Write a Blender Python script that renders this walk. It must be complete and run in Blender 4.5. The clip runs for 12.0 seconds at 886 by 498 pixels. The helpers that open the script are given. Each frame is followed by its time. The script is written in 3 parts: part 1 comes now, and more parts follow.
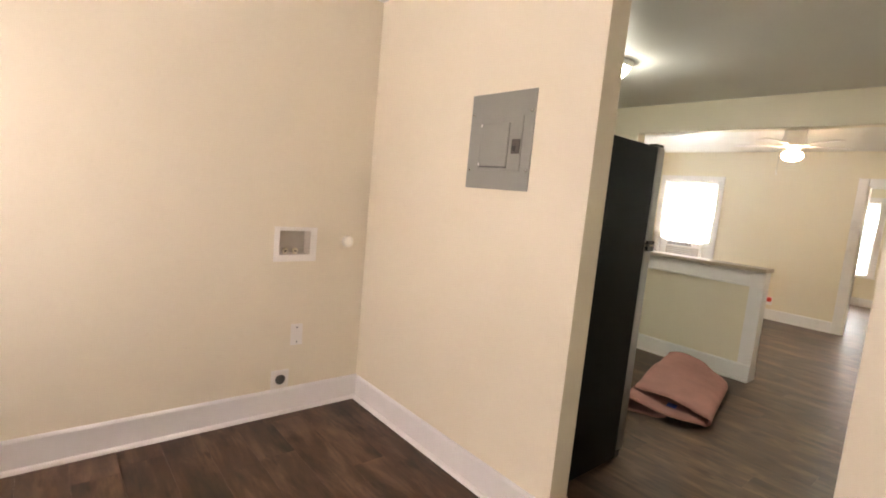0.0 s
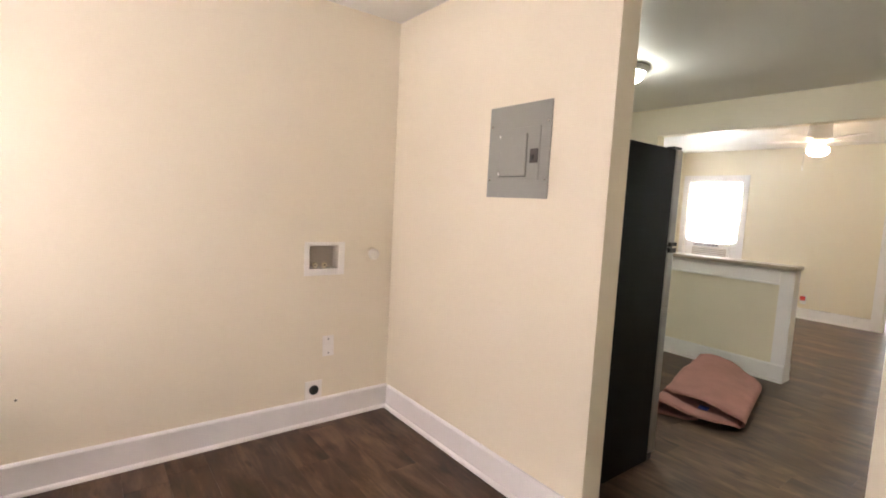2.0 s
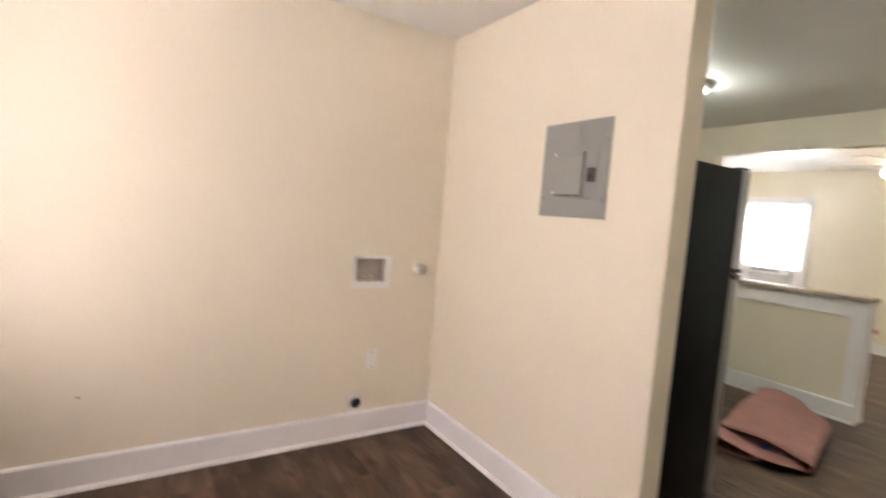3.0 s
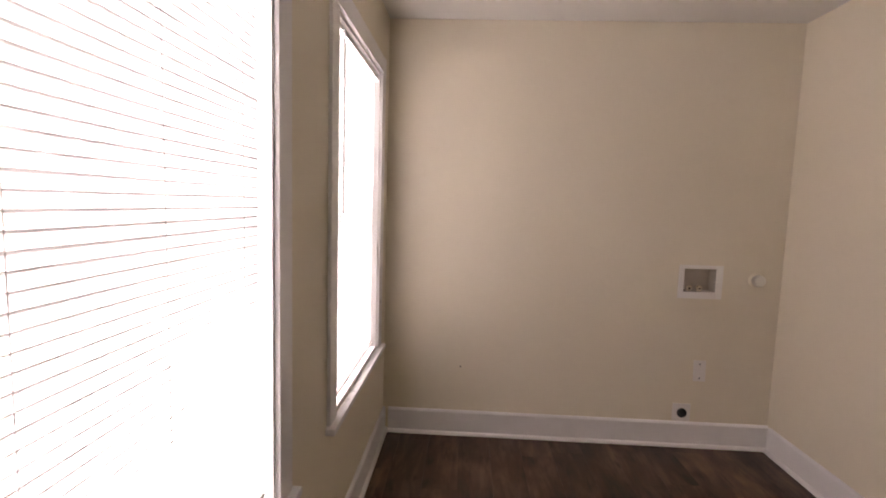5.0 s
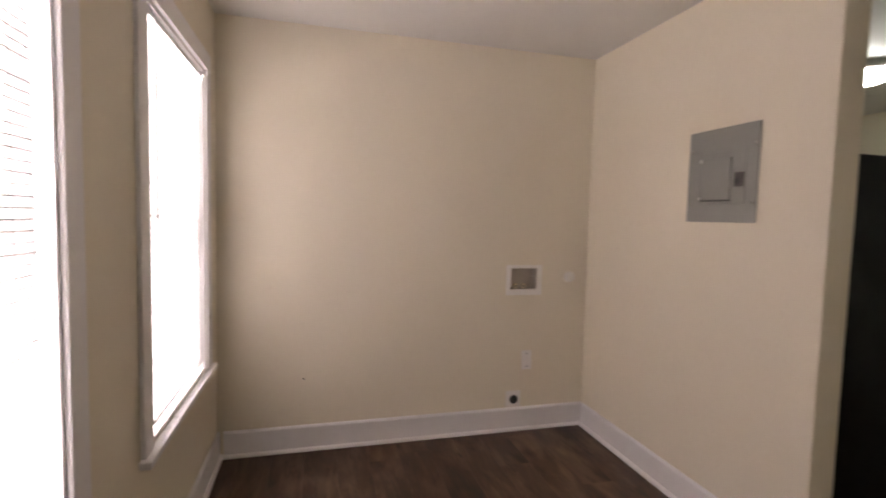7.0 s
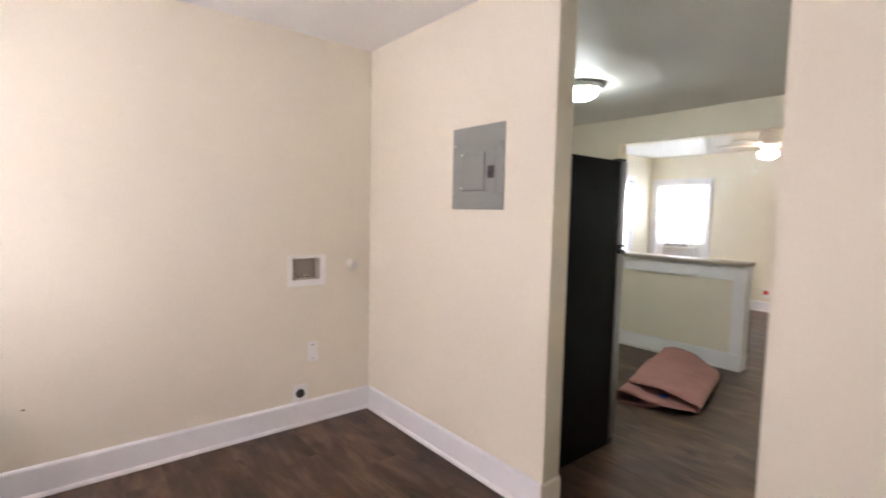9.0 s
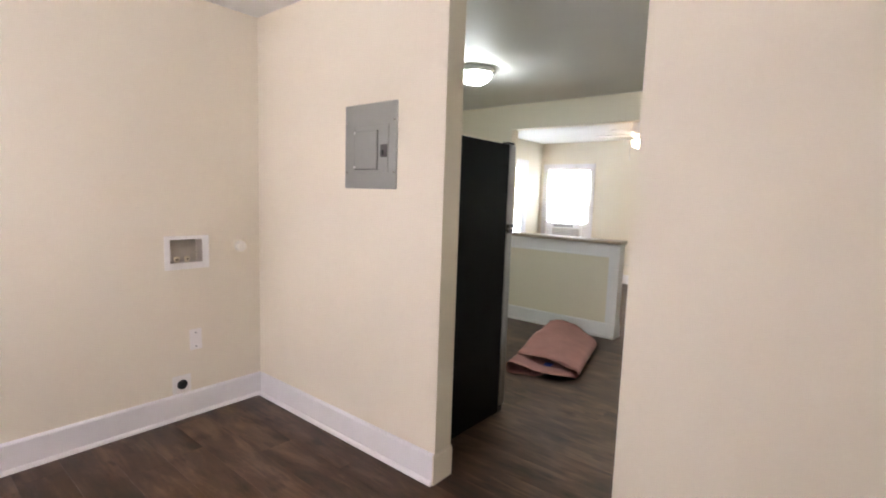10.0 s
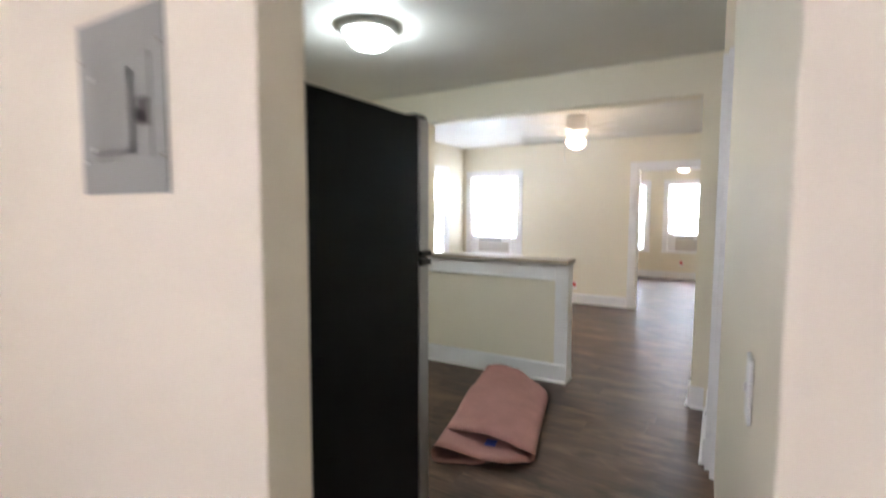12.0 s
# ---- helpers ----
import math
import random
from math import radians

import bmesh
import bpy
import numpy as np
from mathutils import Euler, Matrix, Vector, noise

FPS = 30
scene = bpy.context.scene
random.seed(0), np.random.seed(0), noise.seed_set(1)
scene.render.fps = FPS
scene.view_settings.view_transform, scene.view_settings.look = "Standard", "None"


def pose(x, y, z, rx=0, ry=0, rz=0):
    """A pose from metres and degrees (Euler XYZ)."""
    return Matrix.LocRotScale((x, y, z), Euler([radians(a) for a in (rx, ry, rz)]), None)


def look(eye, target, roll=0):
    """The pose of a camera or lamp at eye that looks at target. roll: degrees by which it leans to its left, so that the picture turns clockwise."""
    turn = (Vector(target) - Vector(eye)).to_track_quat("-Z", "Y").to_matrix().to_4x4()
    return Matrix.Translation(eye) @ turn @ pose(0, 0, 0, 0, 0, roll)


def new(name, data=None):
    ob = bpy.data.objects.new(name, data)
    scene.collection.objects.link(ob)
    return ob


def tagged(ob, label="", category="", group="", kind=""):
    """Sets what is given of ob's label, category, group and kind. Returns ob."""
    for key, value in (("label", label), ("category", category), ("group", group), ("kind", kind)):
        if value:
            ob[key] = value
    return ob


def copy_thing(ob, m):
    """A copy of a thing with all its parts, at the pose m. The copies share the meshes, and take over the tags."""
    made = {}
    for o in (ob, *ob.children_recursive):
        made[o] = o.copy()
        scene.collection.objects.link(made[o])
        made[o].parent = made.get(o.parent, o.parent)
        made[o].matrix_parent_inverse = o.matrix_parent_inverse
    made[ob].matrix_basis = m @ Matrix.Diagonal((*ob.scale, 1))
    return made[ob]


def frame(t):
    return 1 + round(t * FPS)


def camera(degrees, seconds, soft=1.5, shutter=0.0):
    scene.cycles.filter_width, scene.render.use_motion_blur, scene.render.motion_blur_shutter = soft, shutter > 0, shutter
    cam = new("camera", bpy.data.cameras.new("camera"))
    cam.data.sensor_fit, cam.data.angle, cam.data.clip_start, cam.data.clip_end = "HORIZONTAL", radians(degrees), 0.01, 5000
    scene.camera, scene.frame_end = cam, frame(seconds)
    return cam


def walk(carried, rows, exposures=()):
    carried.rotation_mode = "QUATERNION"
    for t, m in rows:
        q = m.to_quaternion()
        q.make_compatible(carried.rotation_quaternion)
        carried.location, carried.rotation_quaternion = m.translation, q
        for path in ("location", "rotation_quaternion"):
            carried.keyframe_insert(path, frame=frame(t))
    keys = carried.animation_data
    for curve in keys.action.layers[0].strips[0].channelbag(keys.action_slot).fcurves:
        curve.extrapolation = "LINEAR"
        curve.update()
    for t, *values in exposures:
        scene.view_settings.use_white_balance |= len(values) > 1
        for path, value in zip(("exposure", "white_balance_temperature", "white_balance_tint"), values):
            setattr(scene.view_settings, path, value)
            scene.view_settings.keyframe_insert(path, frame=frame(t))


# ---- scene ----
cam = camera(85.7, 12.0, 1.8, 0.6)
PATH = [
    (0, (0.446, 0.418, 1.35), (1.731, 1.933, 1.124), 5.4),
    (0.5, (0.398, 0.363, 1.357), (1.649, 1.911, 1.157), 5.5),
    (1, (0.384, 0.36, 1.367), (1.582, 1.955, 1.224), 3.8),
    (1.5, (0.393, 0.371, 1.362), (1.61, 1.95, 1.206), 3.7),
    (2, (0.395, 0.369, 1.351), (1.608, 1.948, 1.162), 3.0),
    (2.5, (0.391, 0.379, 1.353), (1.597, 1.96, 1.142), 4.7),
    (3, (0.379, 0.427, 1.365), (1.455, 2.106, 1.219), 4.6),
    (3.5, (0.351, 0.397, 1.386), (0.883, 2.325, 1.348), 2.0),
    (3.7, (0.288, 0.352, 1.388), (0.642, 2.319, 1.312), 2.8),
    (5.3, (0.162, 0.179, 1.41), (0.057, 2.167, 1.214), 1.5),
    (5.5, (0.149, 0.174, 1.408), (0.098, 2.165, 1.224), 0.9),
    (6, (0.175, 0.162, 1.39), (0.26, 2.154, 1.239), 1.0),
    (6.5, (0.173, 0.195, 1.408), (0.492, 2.164, 1.268), 0.9),
    (7, (0.234, 0.155, 1.385), (0.749, 2.083, 1.254), 1.4),
    (7.2, (0.205, 0.142, 1.377), (0.827, 2.036, 1.253), 1.6),
    (8.8, (0.314, 0.148, 1.373), (1.497, 1.752, 1.22), 0.9),
    (9, (0.313, 0.129, 1.375), (1.572, 1.675, 1.223), 1.2),
    (9.5, (0.333, 0.099, 1.374), (1.77, 1.479, 1.2), 1.5),
    (10, (0.341, 0.088, 1.367), (1.882, 1.344, 1.149), 1.9),
    (10.5, (0.427, 0.157, 1.347), (1.997, 1.368, 1.088), 0.2),
    (11, (0.734, 0.296, 1.358), (2.332, 1.488, 1.193), 1.6),
    (11.3, (0.925, 0.397, 1.359), (2.506, 1.598, 1.112), 1.6),
    (11.5, (1.046, 0.482, 1.335), (2.653, 1.655, 1.132), 0.9),
    (11.7, (1.175, 0.572, 1.362), (2.833, 1.683, 1.241), 1.4),
    (11.8, (1.22, 0.614, 1.366), (2.927, 1.653, 1.305), 1.4),
    (12, (1.377, 0.68, 1.353), (3.1, 1.681, 1.2), 0.2),
]
walk(cam, [(t, look(eye, target, roll)) for t, eye, target, roll in PATH], [(0, 0.46, 8050, 23), (0.6, 0.58, 7850, 23), (1.5, 0.55, 7600, 23), (3.0, 0.48, 7350, 23), (3.6, 0.45, 7250, 23), (5.2, -0.7, 7700, 28), (6.5, -0.78, 7700, 28), (7.2, -0.34, 7450, 26), (8.8, 0.44, 6700, 22.5), (10.5, 0.46, 6700, 22.5), (12, 0.52, 6400, 22)])

# ---- exposure of the clip's camera is keyed in walk() above; world and lights ----
world = bpy.data.worlds.new("world")
scene.world = world
world.use_nodes = True
_nt = world.node_tree
_sky = _nt.nodes.new("ShaderNodeTexSky")
_sky.sky_type, _sky.sun_disc = "NISHITA", False
_sky.sun_elevation, _sky.sun_rotation = radians(48), radians(200)
_nt.links.new(_sky.outputs["Color"], _nt.nodes["Background"].inputs["Color"])
_nt.nodes["Background"].inputs["Strength"].default_value = 0.1
sun = new("sun", bpy.data.lights.new("sun", "SUN"))
sun.data.energy, sun.data.angle, sun.data.color = 2.5, radians(0.6), (1.0, 0.95, 0.88)
sun.matrix_world = look((0, -4, 9), (0.6, 0, 0))


def window_light(name, at, target, w, h, watts, color):
    """Daylight that stands in a window's opening, outside its blind."""
    lamp = new(name, bpy.data.lights.new(name, "AREA"))
    lamp.data.shape, lamp.data.size, lamp.data.size_y = "RECTANGLE", w, h
    lamp.data.energy, lamp.data.color = watts, color
    lamp.matrix_world = look(at, target)
    return lamp


DAY, COOL = (0.91, 0.925, 1.0), (0.73, 0.90, 1.0)
window_light("daylight", (-1.9, 0.75, 1.75), (-0.3, 0.75, 1.35), 4.2, 2.6, 3350, DAY)
window_light("daylight", (7.475, 5.15, 2.1), (7.475, 4.42, 1.4), 1.3, 1.7, 3900, COOL)
window_light("daylight", (9.12, 3.93, 2.05), (8.51, 3.93, 1.5), 0.86, 1.4, 5900, COOL)
window_light("daylight", (12.85, 1.25, 1.95), (12.25, 1.25, 1.25), 0.9, 1.4, 2300, COOL)
window_light("daylight", (12.85, 2.44, 1.95), (12.25, 2.44, 1.25), 0.9, 1.4, 2300, COOL)


# ---- materials ----
def nodes_of(name):
    m = bpy.data.materials.new(name)
    m.use_nodes = True
    nt = m.node_tree
    return m, nt, nt.nodes["Principled BSDF"], nt.nodes["Material Output"]


def add(nt, kind, **values):
    n = nt.nodes.new(kind)
    for k, v in values.items():
        n.inputs[k.replace("_", " ")].default_value = v
    return n


def place(nt, scale):
    """World position in metres, scaled along each axis."""
    g = nt.nodes.new("ShaderNodeNewGeometry")
    mp = nt.nodes.new("ShaderNodeMapping")
    mp.inputs["Scale"].default_value = scale
    nt.links.new(g.outputs["Position"], mp.inputs["Vector"])
    return mp.outputs["Vector"]


def surface(name, color, rough=0.5, metal=0.0, vary=0.06, patch=1.3, grain=220.0, bump=0.05, rough_vary=0.08, coat=0.0, spec=0.5):
    """Paint, plastic or metal with broad patches, fine grain and an uneven gloss."""
    m, nt, b, out = nodes_of(name)
    b.inputs["Metallic"].default_value = metal
    b.inputs["Coat Weight"].default_value = coat
    b.inputs["Specular IOR Level"].default_value = spec
    big = add(nt, "ShaderNodeTexNoise", Scale=patch, Detail=5.0, Roughness=0.6)
    nt.links.new(place(nt, (1, 1, 1)), big.inputs["Vector"])
    ramp = nt.nodes.new("ShaderNodeValToRGB")
    ramp.color_ramp.elements[0].position, ramp.color_ramp.elements[1].position = 0.3, 0.7
    ramp.color_ramp.elements[0].color = (*[c * (1 - vary) for c in color], 1)
    ramp.color_ramp.elements[1].color = (*[min(1, c * (1 + vary * 0.6)) for c in color], 1)
    nt.links.new(big.outputs["Fac"], ramp.inputs["Fac"])
    nt.links.new(ramp.outputs["Color"], b.inputs["Base Color"])
    mr = add(nt, "ShaderNodeMapRange", To_Min=max(0.03, rough - rough_vary), To_Max=min(1, rough + rough_vary))
    nt.links.new(big.outputs["Fac"], mr.inputs["Value"])
    nt.links.new(mr.outputs["Result"], b.inputs["Roughness"])
    fine = add(nt, "ShaderNodeTexNoise", Scale=grain, Detail=3.0)
    nt.links.new(place(nt, (1, 1, 1)), fine.inputs["Vector"])
    bp = add(nt, "ShaderNodeBump", Strength=bump, Distance=0.002)
    nt.links.new(fine.outputs["Fac"], bp.inputs["Height"])
    nt.links.new(bp.outputs["Normal"], b.inputs["Normal"])
    return m


def plank_material():
    """Vinyl planks that look like brown oak: streaks along y, knots, and a tone of its own for each plank."""
    m, nt, b, out = nodes_of("vinyl_plank")
    info = nt.nodes.new("ShaderNodeObjectInfo")
    shift = nt.nodes.new("ShaderNodeVectorMath")
    shift.operation = "SCALE"
    shift.inputs[0].default_value = (31.0, 17.0, 9.0)
    nt.links.new(info.outputs["Random"], shift.inputs["Scale"])

    def noise_at(scale, **kw):
        v = nt.nodes.new("ShaderNodeVectorMath")
        v.operation = "ADD"
        nt.links.new(place(nt, scale), v.inputs[0])
        nt.links.new(shift.outputs["Vector"], v.inputs[1])
        n = add(nt, "ShaderNodeTexNoise", **kw)
        nt.links.new(v.outputs["Vector"], n.inputs["Vector"])
        return n

    streak = noise_at((15, 2.1, 1), Scale=1.0, Detail=8.0, Roughness=0.66, Distortion=0.9)
    cloud = noise_at((6.5, 2.3, 1), Scale=1.0, Detail=4.0, Roughness=0.55, Distortion=0.5)
    knot = noise_at((9, 5.5, 1), Scale=1.0, Detail=2.0, Roughness=0.4)
    ramp = nt.nodes.new("ShaderNodeValToRGB")
    e = ramp.color_ramp.elements
    e[0].position, e[0].color = 0.34, (*WOOD[0], 1)
    e[1].position, e[1].color = 0.66, (*WOOD[2], 1)
    mid = e.new(0.5)
    mid.color = (*WOOD[1], 1)
    mixv = nt.nodes.new("ShaderNodeMath")
    mixv.operation = "MULTIPLY_ADD"
    mixv.inputs[1].default_value = 0.45
    nt.links.new(streak.outputs["Fac"], mixv.inputs[0])
    half = nt.nodes.new("ShaderNodeMath")
    half.operation = "MULTIPLY"
    half.inputs[1].default_value = 0.55
    nt.links.new(cloud.outputs["Fac"], half.inputs[0])
    nt.links.new(half.outputs[0], mixv.inputs[2])
    nt.links.new(mixv.outputs[0], ramp.inputs["Fac"])
    dark = nt.nodes.new("ShaderNodeValToRGB")
    dark.color_ramp.elements[0].position, dark.color_ramp.elements[1].position = 0.60, 0.74
    dark.color_ramp.elements[0].color, dark.color_ramp.elements[1].color = (1, 1, 1, 1), (0.33, 0.29, 0.27, 1)
    fleck = noise_at((48, 7, 1), Scale=1.0, Detail=3.0, Roughness=0.5)
    both = nt.nodes.new("ShaderNodeMath")
    both.operation = "MULTIPLY_ADD"
    both.inputs[1].default_value = 0.38
    sub = nt.nodes.new("ShaderNodeMath")
    sub.operation = "MULTIPLY"
    sub.inputs[1].default_value = 0.72
    nt.links.new(knot.outputs["Fac"], sub.inputs[0])
    nt.links.new(fleck.outputs["Fac"], both.inputs[0])
    nt.links.new(sub.outputs[0], both.inputs[2])
    nt.links.new(both.outputs[0], dark.inputs["Fac"])
    mul = nt.nodes.new("ShaderNodeMix")
    mul.data_type, mul.blend_type = "RGBA", "MULTIPLY"
    mul.inputs["Factor"].default_value = 1.0
    nt.links.new(ramp.outputs["Color"], mul.inputs["A"])
    nt.links.new(dark.outputs["Color"], mul.inputs["B"])
    tone = add(nt, "ShaderNodeMapRange", To_Min=0.88, To_Max=1.12)
    nt.links.new(info.outputs["Random"], tone.inputs["Value"])
    hsv = nt.nodes.new("ShaderNodeHueSaturation")
    nt.links.new(tone.outputs["Result"], hsv.inputs["Value"])
    nt.links.new(mul.outputs["Result"], hsv.inputs["Color"])
    nt.links.new(hsv.outputs["Color"], b.inputs["Base Color"])
    mr = add(nt, "ShaderNodeMapRange", To_Min=0.33, To_Max=0.5)
    b.inputs["Specular IOR Level"].default_value = 0.34
    nt.links.new(streak.outputs["Fac"], mr.inputs["Value"])
    nt.links.new(mr.outputs["Result"], b.inputs["Roughness"])
    bp = add(nt, "ShaderNodeBump", Strength=0.12, Distance=0.002)
    nt.links.new(streak.outputs["Fac"], bp.inputs["Height"])
    nt.links.new(bp.outputs["Normal"], b.inputs["Normal"])
    return m


def blind_material(name, color, through_part):
    """White vinyl slats that let part of the daylight through."""
    m, nt, b, out = nodes_of(name)
    b.inputs["Base Color"].default_value = (*color, 1)
    b.inputs["Roughness"].default_value = 0.45
    tr = nt.nodes.new("ShaderNodeBsdfTranslucent")
    tr.inputs["Color"].default_value = (*color, 1)
    mx = nt.nodes.new("ShaderNodeMixShader")
    mx.inputs[0].default_value = through_part
    nt.links.new(b.outputs[0], mx.inputs[1])
    nt.links.new(tr.outputs[0], mx.inputs[2])
    nt.links.new(mx.outputs[0], out.inputs["Surface"])
    return m


def lit(name, color, strength):
    m, nt, b, out = nodes_of(name)
    b.inputs["Base Color"].default_value = (0.85, 0.85, 0.82, 1)
    b.inputs["Roughness"].default_value = 0.25
    b.inputs["Emission Color"].default_value = (*color, 1)
    b.inputs["Emission Strength"].default_value = strength
    return m


def glass_material():
    m, nt, b, out = nodes_of("window_glass")
    b.inputs["Transmission Weight"].default_value = 1.0
    b.inputs["Roughness"].default_value = 0.02
    b.inputs["IOR"].default_value = 1.45
    return m


WOOD = ((0.015, 0.0083, 0.0055), (0.065, 0.0352, 0.0215), (0.160, 0.094, 0.059))
PLANK = plank_material()
WALL = surface("cream_wall_paint", (0.81, 0.745, 0.603), 0.55, vary=0.025, patch=0.9, grain=45, bump=0.012)
CEIL = surface("ceiling_paint", (0.80, 0.79, 0.75), 0.55, vary=0.04, patch=1.1, grain=38, bump=0.35)
TRIM = surface("white_gloss_trim", (0.85, 0.835, 0.83), 0.3, vary=0.04, patch=3, grain=60, bump=0.06)
PLASTIC = surface("white_plastic", (0.86, 0.85, 0.83), 0.35, vary=0.03, patch=9, bump=0.02)
IVORY = surface("ivory_plastic", (0.86, 0.835, 0.79), 0.38, vary=0.03, patch=9, bump=0.02)
CAPWHITE = surface("yellowed_white_paint", (0.81, 0.775, 0.69), 0.5, vary=0.04, patch=9)
# Darker than the flange or case round it: box inside and grille.
RECESS = surface("beige_grey_plastic", (0.58, 0.52, 0.45), 0.5, patch=9)
PANELGREY = surface("grey_enamel", (0.284, 0.292, 0.262), 0.4, vary=0.05, patch=6, grain=300, bump=0.05)
MIDGREY = surface("mid_grey_plastic", (0.30, 0.30, 0.30), 0.45, patch=12)
DARKGREY = surface("dark_grey_plastic", (0.06, 0.06, 0.062), 0.45, patch=12)
BLACK = surface("black_fridge_enamel", (0.005, 0.005, 0.0052), 0.5, vary=0.2, patch=5, grain=420, bump=0.3, spec=0.07)
LATCH = surface("dark_brown_plastic", (0.055, 0.046, 0.043), 0.5, patch=12)
BLACKPL = surface("black_plastic", (0.012, 0.012, 0.012), 0.4, patch=12)
STEEL = surface("brushed_steel", (0.36, 0.36, 0.37), 0.33, metal=0.9, vary=0.05, patch=4, grain=500, bump=0.04)
BRASS = surface("brass", (0.82, 0.74, 0.58), 0.4, metal=0.6, vary=0.1, patch=20)
SCREW = surface("zinc_screw", (0.75, 0.75, 0.74), 0.25, metal=0.9, patch=30)
COUNTER = surface("speckled_laminate", (0.40, 0.33, 0.26), 0.35, vary=0.14, patch=120, grain=200, bump=0.03)
PAPER = surface("red_rosin_paper", (0.39, 0.19, 0.162), 0.85, vary=0.17, patch=5, grain=240, bump=0.2)
BLUE = surface("blue_print", (0.03, 0.06, 0.30), 0.6, patch=20)
RED = surface("red_plastic", (0.62, 0.05, 0.035), 0.4, patch=20)
CORD = surface("cream_cord", (0.62, 0.58, 0.5), 0.5, patch=20)
SLAT = blind_material("blind_slat", (0.88, 0.87, 0.86), 0.10)
SLAT_THIN = blind_material("thin_blind_slat", (0.88, 0.87, 0.86), 0.45)
STRING = surface("blind_cord", (0.66, 0.64, 0.6), 0.7, patch=20)
GLASS = glass_material()
KLAMP = lit("lit_opal_glass", (0.83, 1.0, 0.975), 66.0)
FLAMP = lit("lit_warm_glass", (1.0, 0.80, 0.54), 40.0)
SPOT = surface("dark_hole", (0.03, 0.025, 0.02), 0.8, patch=20)
SUBFLOOR = surface("dark_joint", (0.02, 0.014, 0.011), 0.8, patch=8)


# ---- building helpers ----
def part(name, bm, material, parent=None, label="", smooth=False):
    me = bpy.data.meshes.new(name)
    bm.normal_update()
    bm.to_mesh(me)
    bm.free()
    if smooth:
        for p in me.polygons:
            p.use_smooth = True
    me.materials.append(material)
    ob = new(name, me)
    if parent is not None:
        ob.parent = parent
    if label:
        ob["label"] = label
    return ob


def thing(name, at, label, category, group="", turn=0.0):
    e = new(name)
    e.empty_display_size = 0.1
    e.matrix_world = pose(*at, 0, 0, turn)
    return tagged(e, label, category, group)


def box(x0, x1, y0, y1, z0, z1, bevel=0.0, seg=2, bm=None):
    b = bmesh.new()
    r = bmesh.ops.create_cube(b, size=1.0, matrix=Matrix.LocRotScale(((x0 + x1) / 2, (y0 + y1) / 2, (z0 + z1) / 2), None, (abs(x1 - x0), abs(y1 - y0), abs(z1 - z0))))
    if bevel:
        bmesh.ops.bevel(b, geom=b.edges[:], offset=bevel, segments=seg, profile=0.6, affect="EDGES")
    if bm is None:
        return b
    return join(bm, b)


def join(bm, other, m=None):
    """Adds other's faces to bm, and frees it."""
    if m is not None:
        other.transform(m)
    me = bpy.data.meshes.new("scrap")
    other.to_mesh(me)
    other.free()
    bm.from_mesh(me)
    bpy.data.meshes.remove(me)
    return bm


def lathe(profile, steps=32, m=None):
    """A turned shape about z from (radius, z) pairs."""
    b = bmesh.new()
    rings = []
    for r, z in profile:
        if r < 1e-5:
            rings.append([b.verts.new((0, 0, z))])
        else:
            rings.append([b.verts.new((r * math.cos(2 * math.pi * i / steps), r * math.sin(2 * math.pi * i / steps), z)) for i in range(steps)])
    for a, c in zip(rings, rings[1:]):
        for i in range(steps):
            j = (i + 1) % steps
            if len(a) == 1 and len(c) == 1:
                continue
            if len(a) == 1:
                b.faces.new((a[0], c[i], c[j]))
            elif len(c) == 1:
                b.faces.new((a[i], a[j], c[0]))
            else:
                b.faces.new((a[i], a[j], c[j], c[i]))
    bmesh.ops.recalc_face_normals(b, faces=b.faces[:])
    if m is not None:
        b.transform(m)
    return b


def tube(points, r, steps=8):
    """A round cord along points."""
    b = bmesh.new()
    pts = [Vector(p) for p in points]
    rings = []
    for i, p in enumerate(pts):
        d = (pts[min(i + 1, len(pts) - 1)] - pts[max(i - 1, 0)]).normalized()
        side = d.cross(Vector((0.13, 0.27, 0.95)))
        side.normalize()
        up = d.cross(side)
        rings.append([b.verts.new(p + r * (math.cos(2 * math.pi * k / steps) * side + math.sin(2 * math.pi * k / steps) * up)) for k in range(steps)])
    for a, c in zip(rings, rings[1:]):
        for k in range(steps):
            b.faces.new((a[k], a[(k + 1) % steps], c[(k + 1) % steps], c[k]))
    b.faces.new(rings[0][::-1])
    b.faces.new(rings[-1])
    bmesh.ops.recalc_face_normals(b, faces=b.faces[:])
    return b


